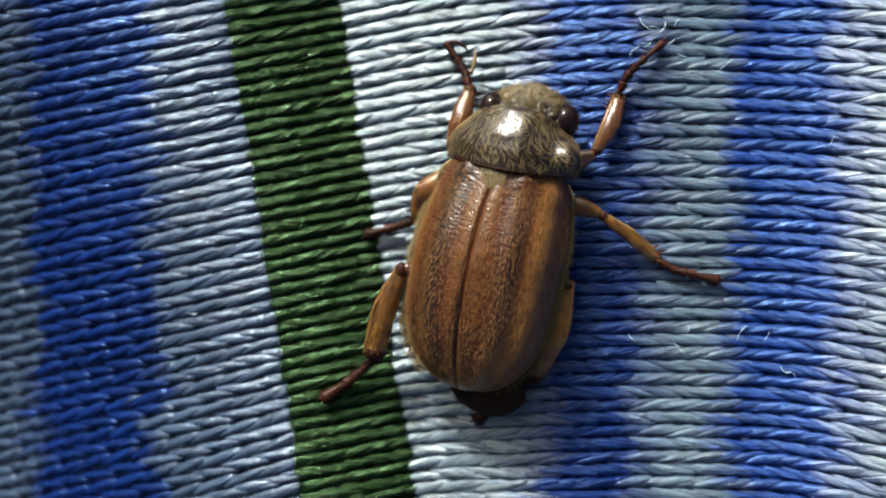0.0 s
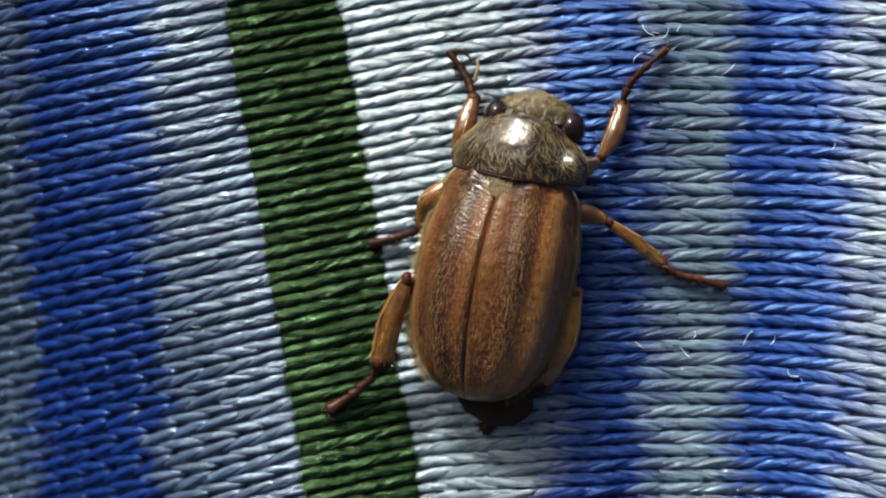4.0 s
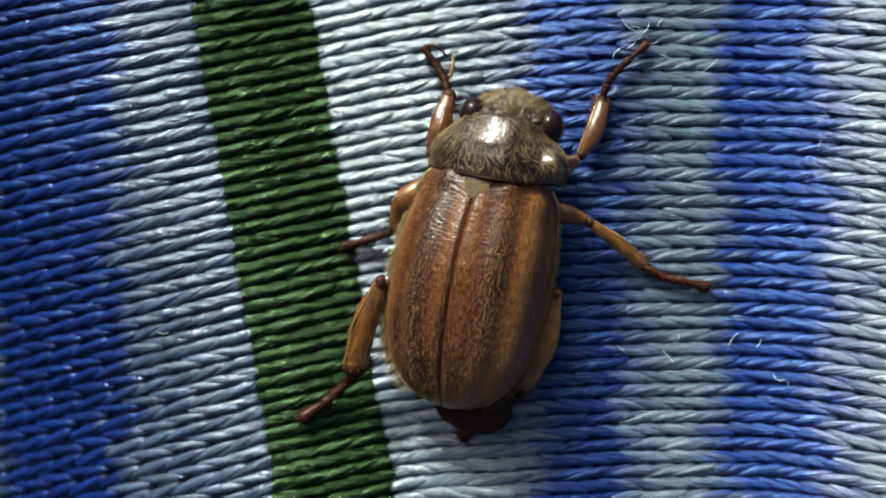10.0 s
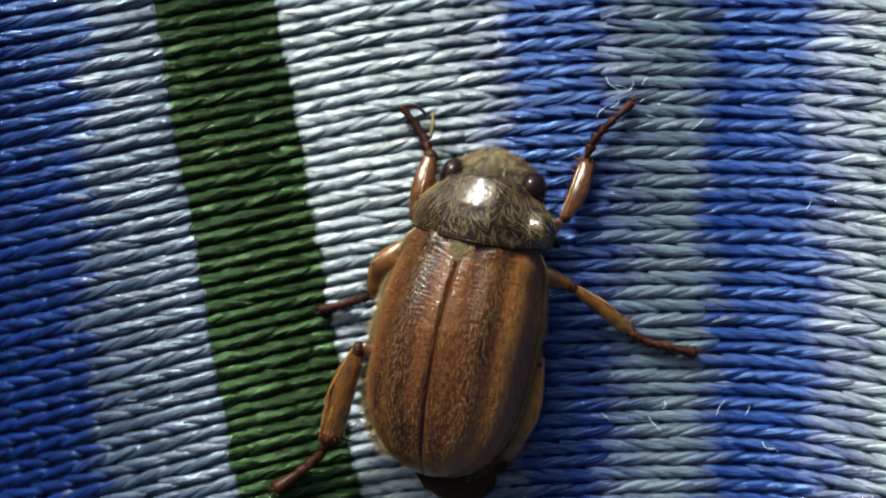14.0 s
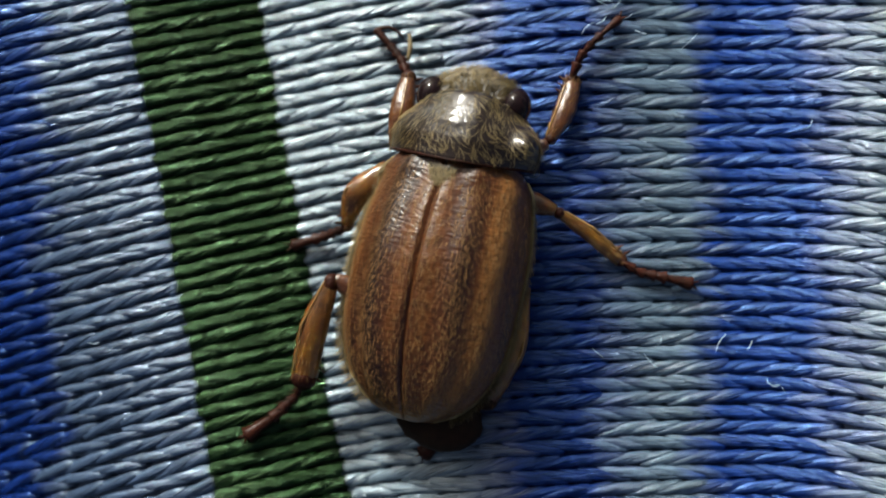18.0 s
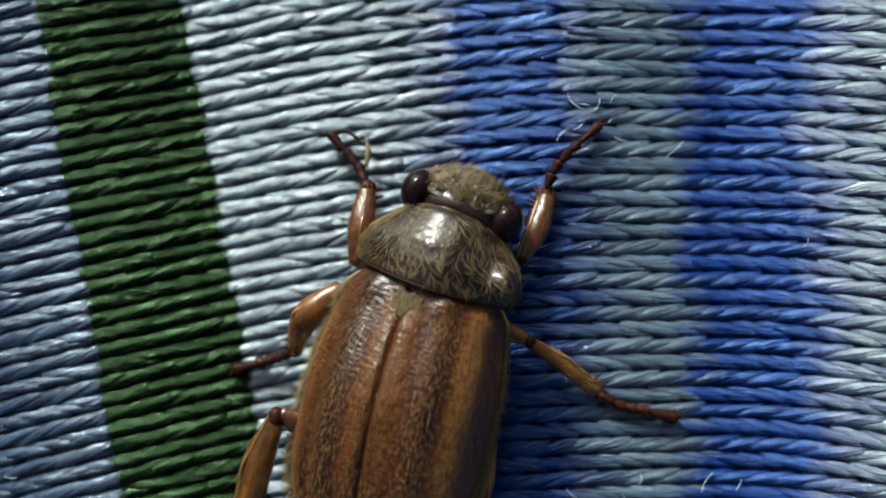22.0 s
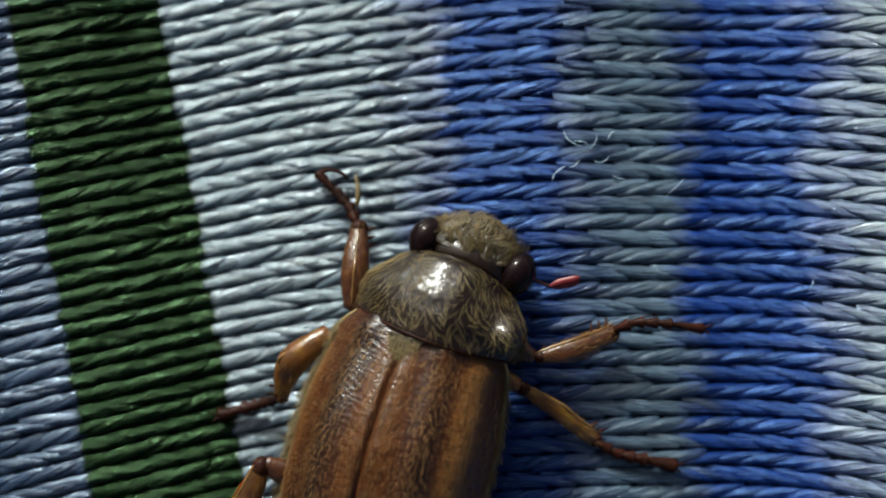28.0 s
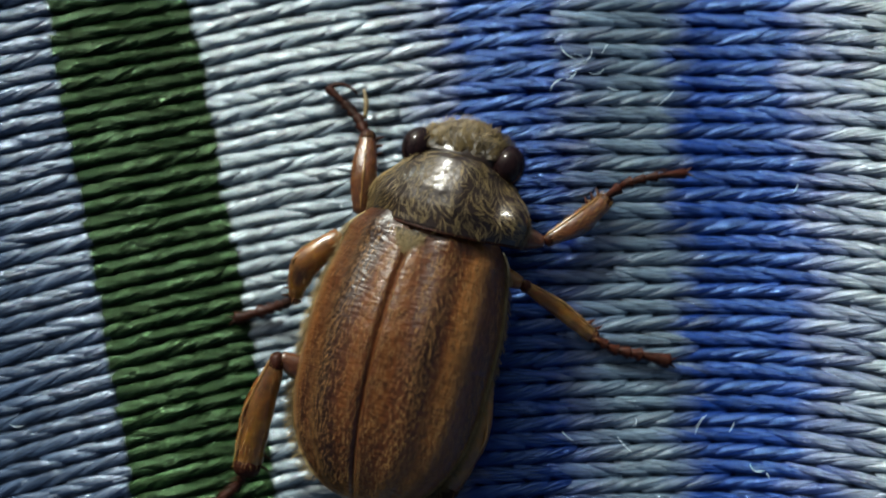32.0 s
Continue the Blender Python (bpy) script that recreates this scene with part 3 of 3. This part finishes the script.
def build_head():
    ob = part("head", ball("head", (0, -0.10, -0.32), (1.42, 0.80, 0.90), VERTEX, 22, 36, 0.03), beetle, bpose(0.34, 6.6, 2.3, -8, ROLL, 0), "shiny black-brown head")
    nu, nv = 26, 36
    vv = [frons_at(i / (nu - 1), j / (nv - 1)) for i in range(nu) for j in range(nv)]
    part("forehead", mesh_of("forehead", vv, grid_faces(nu, nv), FRONS), ob, None, "rough tan forehead with matted bristles")
    rng = random.Random(31)
    spots = []
    for _ in range(1700):
        u, v = rng.uniform(0.03, 0.98), rng.uniform(0.05, 0.95)
        p = frons_at(u, v)
        nrm = (p - Vector((0, 0.0, -0.7))).normalized()
        if rng.random() > 0.75 - 0.45 * u:
            continue
        swirl = 3.0 * noise.noise(p * 2.2)
        spots.append((p, nrm, Vector((math.sin(swirl), math.cos(swirl) + 0.2, -0.2))))
    tagged(part("setae", hairs("setae", spots, SETA, 0.27, 0.026, 0.30, 7), ob, None, "matted tan bristles"), kind="stuff")
    rim = [(1.20 * math.sin(a), 0.02 + 1.20 * math.cos(a), -0.60) for a in [math.radians(d) for d in range(-80, 81, 16)]]
    part("clypeus", tube("clypeus", rim, [0.07] * len(rim), RUST, 8, steps=3), ob, None, "red-brown rim of the snout")
    for side in (-1, 1):
        part("eye", ball("eye", (side * 1.42, 0.0, -0.10), (0.52, 0.66, 0.62), EYE, 20, 30), ob, None, "bulging black glossy eye")
    for side in (-1, 1):
        verts, faces = [], []
        pieces = [([(0, 0, 0), (0.32, -0.10, 0.02), (0.66, -0.18, 0.0)], [0.055, 0.04, 0.05], 0, 1.0)]
        for k in range(3):
            pieces.append(([(0.62, -0.17, 0.04 * k), (0.85, -0.12 + 0.05 * k, 0.04 * k), (1.25, 0.02 + 0.06 * k, 0.04 * k), (1.42, 0.10 + 0.06 * k, 0.04 * k)], [0.04, 0.10, 0.10, 0.04], 1, 0.45))
        mats = []
        for path, rad, mt, fl in pieces:
            me = tube("piece", [(x * side, y, z) for x, y, z in path], rad, CLUB, 8, flat=fl)
            base = len(verts)
            verts += [v.co / MM for v in me.vertices]
            faces += [[base + i for i in p.vertices] for p in me.polygons]
            mats += [mt] * len(me.polygons)
            bpy.data.meshes.remove(me)
        me = mesh_of("antenna", verts, faces, [TARSUS, CLUB])
        me.polygons.foreach_set("material_index", mats)
        ANTENNAE.append(part("antenna", me, ob, bpose(*(ROOTS[side])), "dark red antenna with a leafed club"))
    return ob


def leg(name, femur, tibia, tarsus, claw_way, tib_r, tib_mat, label, teeth=0, seed=1, keel=1):
    """A leg: joints in the beetle's space (mm). The femur carries tibia, tarsus and claws."""
    base = Vector(femur[0])

    def rel(pts):
        return [Vector(p) - base for p in pts]

    ob = part(name, tube("femur", rel(femur), [0.34, 0.40, 0.20], AMBER if name == "middle_leg" and femur[0][0] > 0 else RUST, 12, flat=0.8), beetle, bpose(*base), label)
    tp = rel(tibia)
    part("knee", ball("knee", tp[0].lerp(tp[1], 0.10), (0.27, 0.34, 0.25) if name == "hind_leg" else (0.20, 0.20, 0.18), TARSUS, 10, 14), ob)
    part("tibia", tube("tibia", tp, tib_r, tib_mat, 14, flat=0.75, wobble=0.11, seed=seed), ob, None, "amber lower leg")
    end, d = tp[-1], (tp[-1] - tp[-2]).normalized()
    side = d.cross(Vector((0, 0, 1))).normalized()
    edge = []
    for i in range(9):
        t = 0.04 + 0.92 * i / 8
        p = tp[0].lerp(tp[1], t * 2) if t < 0.5 else tp[1].lerp(tp[2], t * 2 - 1)
        r = tib_r[0] + (tib_r[1] - tib_r[0]) * t * 2 if t < 0.5 else tib_r[1] + (tib_r[2] - tib_r[1]) * (t * 2 - 1)
        edge.append(p + side * (keel * r * 0.80) + Vector((0, 0, r * (0.52 if keel else 0.76))))
    part("keel", tube("keel", edge, [0.02] + [0.05] * 7 + [0.02], KEEL, 6, steps=3, wobble=0.5, seed=seed), ob, None, "pale notched keel along the lower leg")
    for k in range(teeth):
        at = tp[-1].lerp(tp[-2], 0.05 + 0.22 * k)
        s = side * (1 if seed % 2 else -1)
        part("tooth", tube("tooth", [at + s * tib_r[-1] * 0.6, at + s * (tib_r[-1] + 0.24) + d * 0.14], [0.085, 0.02], TARSUS, 6, steps=2), ob)
    rng = random.Random(seed)
    spots = []
    for _ in range(260 if name == "foreleg" else 120):
        t = rng.random()
        p = tp[0].lerp(tp[1], t * 2) if t < 0.5 else tp[1].lerp(tp[2], t * 2 - 1)
        a = rng.uniform(-0.6, math.pi + 0.6)
        out = side * math.cos(a) + side.cross(d) * math.sin(a)
        r = tib_r[0] + (tib_r[1] - tib_r[0]) * t * 2 if t < 0.5 else tib_r[1] + (tib_r[2] - tib_r[1]) * (t * 2 - 1)
        spots.append((p + out * r * 0.9, out, d + out * 0.3))
    tagged(part("bristles", hairs("bristles", spots, GOLD, 0.18, 0.015, 0.40, seed), ob, None, "short golden leg bristles"), kind="stuff")
    part("ankle", ball("ankle", end, (tib_r[-1] * 1.02, tib_r[-1] * 1.02, tib_r[-1] * 0.85), TARSUS, 10, 14), ob)
    ts = []
    for p, w in zip(tarsus, (0.25, 0.7, 1.0, 1.0)):
        g = beetle.matrix_basis @ (Vector(p) * MM) / MM
        ts.append(Vector(p) - base + Vector((0, 0, w * height(g.x, g.y))))
    # five joints along the tarsus, each widening towards its end
    lens = [0.0]
    for a, b in zip(ts[:-1], ts[1:]):
        lens.append(lens[-1] + (b - a).length)

    def along(s):
        s *= lens[-1]
        for i in range(len(ts) - 1):
            if s <= lens[i + 1] or i == len(ts) - 2:
                return ts[i].lerp(ts[i + 1], (s - lens[i]) / max(lens[i + 1] - lens[i], 1e-6))

    cuts = [0, 0.17, 0.33, 0.48, 0.63, 1.0]
    for k in range(5):
        a, b = along(cuts[k]), along(cuts[k + 1])
        c = along((cuts[k] + cuts[k + 1]) / 2) + Vector((0, 0, 0.03))
        r = 0.125 + 0.032 * k if name == "hind_leg" else 0.15 + 0.014 * k if name == "middle_leg" else 0.165 - 0.006 * k
        part("tarsal_joint", tube("tarsal_joint", [a, c, b], [r * 0.52, r * 0.80, r * 1.2], TARSUS, 8, steps=3, wobble=0.12, seed=seed + k), ob)
    spikes = []
    for _ in range(150 if name == "hind_leg" else 90):
        t = rng.uniform(0.02, 0.9)
        p, q = along(t), along(min(t + 0.05, 1))
        run = (q - p).normalized()
        turn = rng.uniform(0, 2 * math.pi)
        flank = run.cross(Vector((0, 0, 1))).normalized()
        out = flank * math.cos(turn) + flank.cross(run) * math.sin(turn)
        spikes.append((p + out * 0.13, out, run + out * 0.4))
    tagged(part("foot_bristles", hairs("foot_bristles", spikes, TARSUS, 0.24, 0.020, 0.5, seed + 40), ob, None, "stiff dark red bristles of the foot"), kind="stuff")
    way = Vector(claw_way).normalized()
    crs = way.cross(Vector((0, 0, 1))).normalized()
    for s in (-1, 1):
        p = ts[-1]
        part("claw", tube("claw", [p, p + way * 0.16 + crs * s * 0.10 + Vector((0, 0, 0.06)), p + way * 0.30 + crs * s * 0.16 - Vector((0, 0, 0.06))], [0.05, 0.035, 0.01], TARSUS, 6, steps=3), ob)
    return ob


def build_beetle():
    trunk, pron, head = build_trunk(), build_pronotum(), build_head()
    legs = {}
    legs["fr"] = leg("foreleg", [(1.7, 5.0, 1.5), (2.5, 5.25, 1.7), (3.10, 5.60, 1.8)], [(3.15, 5.66, 1.8), (3.50, 6.80, 1.65), (3.62, 7.90, 1.25)], [(3.55, 8.05, 1.2), (3.70, 8.75, 0.9), (4.15, 9.45, 0.65), (4.80, 10.30, 0.40)], (0.6, 0.8, -0.1), [0.18, 0.36, 0.27], RUST, "raised amber-brown front leg", 3, 2, -1)
    legs["fl"] = leg("foreleg", [(-1.2, 4.7, 1.4), (-1.75, 4.66, 1.5), (-2.18, 4.66, 1.55)], [(-2.22, 4.66, 1.55), (-2.12, 5.85, 1.6), (-2.03, 7.03, 1.25)], [(-2.08, 7.15, 1.2), (-2.35, 7.70, 0.85), (-2.80, 8.20, 0.62), (-3.36, 8.75, 0.50)], (0.9, 0.1, 0.0), [0.24, 0.42, 0.27], RUST, "amber-brown front leg with hooked claws", 3, 3, 0)
    legs["mr"] = leg("middle_leg", [(1.9, 3.4, 1.5), (2.9, 3.55, 1.8), (3.78, 3.44, 1.9)], [(3.82, 3.42, 1.9), (5.1, 2.88, 1.55), (6.33, 2.23, 0.95)], [(6.4, 2.18, 0.9), (7.1, 1.92, 0.55), (7.9, 1.92, 0.42), (8.84, 1.86, 0.35)], (1, 0, 0), [0.15, 0.27, 0.23], AMBER, "amber middle leg stretched out sideways", 2, 4, -1)
    legs["ml"] = leg("middle_leg", [(-1.4, 3.3, 1.4), (-1.6, 3.6, 1.45), (-1.9, 3.85, 1.45)], [(-1.95, 3.85, 1.45), (-2.88, 2.85, 1.45), (-3.06, 1.75, 0.85)], [(-3.1, 1.65, 0.8), (-3.7, 1.35, 0.5), (-4.3, 1.05, 0.4), (-4.92, 0.74, 0.35)], (-0.9, -0.4, 0), [0.34, 0.46, 0.22], AMBER, "amber middle leg with a dark foot", 2, 5)
    legs["hl"] = leg("hind_leg", [(-1.6, -0.4, 1.3), (-2.5, -0.3, 1.6), (-3.05, -0.10, 1.8)], [(-3.12, -0.10, 1.8), (-3.48, -1.9, 1.5), (-3.57, -3.6, 1.0)], [(-3.62, -3.8, 0.9), (-3.8, -4.35, 0.62), (-4.42, -5.18, 0.42), (-5.23, -6.0, 0.35)], (-0.6, -0.8, 0), [0.24, 0.50, 0.45], AMBER, "stout amber hind leg with a dark foot", 2, 6)
    legs["hr"] = leg("hind_leg", [(1.6, 0.6, 1.3), (2.5, 0.7, 1.8), (3.10, 0.75, 2.2)], [(3.16, 0.72, 2.2), (3.14, -1.3, 1.95), (2.68, -3.2, 1.15)], [(2.70, -3.35, 0.9), (2.1, -3.9, 0.6), (1.5, -4.7, 0.42), (0.9, -5.5, 0.35)], (-0.5, -0.8, 0), [0.28, 0.50, 0.40], AMBER, "amber hind leg tucked beside the body", 2, 7, -1)
    fl, at = legs["fl"], Vector((-1.2, 4.7, 1.4))
    low = Vector((0, 0, height(-0.4, 7.6)))
    hook = [Vector(p) - at + low for p in ((-3.34, 8.76, 0.50), (-2.95, 8.86, 0.62), (-2.55, 8.70, 0.55), (-2.40, 8.50, 0.45))]
    part("claw", tube("claw", hook, [0.07, 0.06, 0.05, 0.02], TARSUS, 7, steps=4), fl)
    spur = [Vector(p) - at + low * 0.7 for p in ((-2.16, 7.75, 0.75), (-2.12, 8.20, 0.70), (-2.20, 8.68, 0.60))]
    part("spur", tube("spur", spur, [0.07, 0.09, 0.05], SETA, 7, steps=4), fl, None, "pale tan spur")
    return trunk, pron, head, legs


trunk, pronotum, head, legs = build_beetle()
cam.data.dof.use_dof, cam.data.dof.focus_object, cam.data.dof.aperture_fstop = True, pronotum, 38
build_cloth()


# ---------------------------------------------------------------- lint
FIBRES = [  # place (mm), heading in degrees, length (mm), curl
    (6.95, 8.60, -70, 0.75, 0.45), (7.25, 8.25, 10, 0.45, -0.3), (7.70, 8.05, 25, 0.50, 0.6), (8.30, 8.30, 80, 0.35, -0.4), (6.60, 7.10, 75, 0.65, -0.5), (7.10, 7.45, 20, 0.45, 0.3),
    (7.85, 7.70, -35, 0.55, 0.8), (8.40, 7.25, -30, 0.45, 0.2), (10.05, 6.65, 38, 0.75, 0.1), (6.80, -3.60, -50, 0.45, 0.1), (8.55, -3.80, -62, 0.70, 0.2), (9.10, -3.20, -50, 0.40, -0.9),
    (11.05, -3.80, 75, 0.75, -0.3), (12.10, -3.75, 50, 0.55, 0.3), (12.75, -4.70, -80, 0.60, 0.9), (12.95, -4.95, 10, 0.55, -0.8), (14.2, 3.80, 40, 0.40, 0.5), (-10.7, -3.2, -30, 0.45, 0.4)]


def build_lint():
    rng = random.Random(41)
    for x, y, heading, length, curl in FIBRES:
        q, path = Vector((x, y, height(x, y) + 0.22)), []
        for k in range(7):
            path.append(q.copy())
            b = math.radians(heading) + curl * k * 0.42 + rng.uniform(-0.12, 0.12)
            q += Vector((math.cos(b), math.sin(b), rng.uniform(-0.10, 0.22) if k < 4 else -0.15)) * length / 6
        tagged(new("lint_fibre", tube("lint_fibre", path, [0.006, 0.009, 0.011, 0.012, 0.011, 0.009, 0.005], LINT, 5, steps=4)), "tiny curled white lint fibre on the cloth", "lint", "lint on the cloth")


build_lint()


# ---------------------------------------------------------------- what moves
SWAY = [  # seconds, shift right and forward at the seam's front, shift right at the tail (mm)
    (0, 0.03, 0.08, -0.21), (3, 0.0, 0.06, -0.21), (6, 0.0, 0.02, -0.24), (9, 0.0, 0.0, -0.24), (11, 0.08, 0.06, -0.16), (13, 0.13, 0.16, -0.16), (16, 0.30, 0.10, -0.10), (17, 0.31, 0.02, -0.06),
    (19, 0.40, 0.0, -0.04), (21, 0.46, 0.08, -0.04), (23, 0.58, 0.12, -0.08), (25, 0.60, 0.20, -0.11), (27.5, 0.68, 0.22, -0.14), (28.5, 0.72, 0.30, -0.14), (29.5, 0.72, 0.42, -0.14), (30.5, 0.70, 0.40, -0.14), (32, 0.67, 0.25, -0.14)]
SHIELD = [  # seconds, place right and forward, turn
    (0, 0.10, 4.80, 1), (3, 0.10, 4.76, 1), (9, 0.14, 4.70, 1), (13, 0.25, 4.84, 0), (16, 0.38, 4.80, -1), (19, 0.46, 4.80, -2), (19.6, 0.56, 4.92, -6), (20.5, 0.62, 5.02, -9), (21.5, 0.68, 4.90, -9),
    (23, 0.86, 4.90, -8), (25, 0.94, 4.88, -7), (27.5, 1.08, 4.82, -10), (28.3, 1.10, 4.86, -10), (28.9, 1.14, 5.0, -7), (29.5, 1.13, 5.08, -5.5), (30.5, 1.15, 5.02, -5.5), (32, 1.13, 4.94, -5)]
NOD = [  # seconds, place right and forward, turn, pitch
    (0, 0.37, 6.52, 1, -6), (9, 0.40, 6.46, 0, -6), (18.9, 0.48, 6.54, 0, -6), (19.5, 1.08, 7.08, -19, 4), (20, 1.25, 7.2, -21, 6), (20.5, 1.30, 7.33, -24, 8), (21, 1.17, 7.2, -17, 4), (21.5, 1.14, 6.98, -10, -2), (22.5, 1.25, 7.08, -11, 2), (23, 1.45, 7.2, -9, 4), (24, 1.20, 6.95, -6, -7), (25, 1.16, 6.80, -5, -9), (25.8, 1.20, 6.82, -5, -9),
    (27.5, 1.74, 6.86, -11, 0), (28.3, 1.68, 6.90, -10, 0), (28.9, 1.53, 7.03, -7, 0), (29.5, 1.43, 7.09, -3, 0), (30.5, 1.43, 7.08, -6, 0), (31.5, 1.37, 6.96, -4, -2), (32, 1.33, 6.9, -3, -2)]
STEP = [  # seconds, shift right and forward, turn, lift of the foot
    (0, 0, 0, 0, 0), (25.6, 0.1, 0.0, 0, 0), (26.2, 0.4, 0.0, -15, -14), (26.9, 0.8, 0.0, -36, -16), (27.5, 1.0, 0.0, -48, -10), (28.0, 1.0, 0.0, -50, -6), (28.4, 0.95, 0.1, -46, -6), (28.9, 1.0, 0.3, -40, -8), (29.5, 1.0, 0.3, -35, 0), (30.5, 1.0, 0.3, -34, 0), (31.5, 1.05, 0.2, -34, 0), (32, 1.05, 0.1, -34, 0)]


LAG = [(0, 0), (9, 0), (13, 0.15), (16, 0.4), (19, 0.5), (21, 0.65), (23, 0.85), (25, 0.95), (29.5, 1.05), (32, 1)]  # how far the left front leg has swung


FEEL_R = [(0, -150), (26.0, -150), (26.7, -70), (27.4, 14), (28.4, 6), (28.9, -6), (29.5, 20), (30.5, 8), (30.9, -60), (31.3, -145), (32, -150)]
FEEL_L = [(0, -175), (19.2, -175), (19.7, -95), (20.1, -66), (20.6, -66), (20.8, -120), (21.0, -175), (22.1, -175), (22.3, -110), (22.5, -64), (22.7, -110), (22.95, -175), (32, -175)]


def motions():
    for ob, side, rows in ((ANTENNAE[0], -1, FEEL_L), (ANTENNAE[1], 1, FEEL_R)):
        walk(ob, [(t, bpose(*ROOTS[side], 0, 0, a)) for t, a in rows])
    walk(trunk, [(t, bpose(*(Vector((b + (a - b) * 0.53, f, 2.4))), 0, BODY_ROLL, -math.degrees((a - b) / 7.8))) for t, a, f, b in SWAY])
    walk(pronotum, [(t, bpose(x, y, 2.4, 0, ROLL, r)) for t, x, y, r in SHIELD])
    walk(head, [(t, bpose(x, y, 2.3, p, ROLL, r)) for t, x, y, r, p in NOD])
    walk(legs["fr"], [(t, bpose(1.7 + a, 5.0 + f, 1.5) @ pose(0, 0, 0, 0, 0, r) @ pose(0, 0, 0, -k * 0.5, k * 0.5, 0)) for t, a, f, r, k in STEP])
    ankle = Vector((-2.03, 7.03, 1.25))
    rows = []
    for t, w in LAG:
        spin = Matrix.Rotation(radians(10 * w), 3, "Z")
        at = ankle + Vector((0.33, 0.06, 0)) * w + spin @ (Vector((-1.2, 4.7, 1.4)) - ankle)
        rows.append((t, bpose(*at, 0, 0, 10 * w)))
    walk(legs["fl"], rows)


motions()
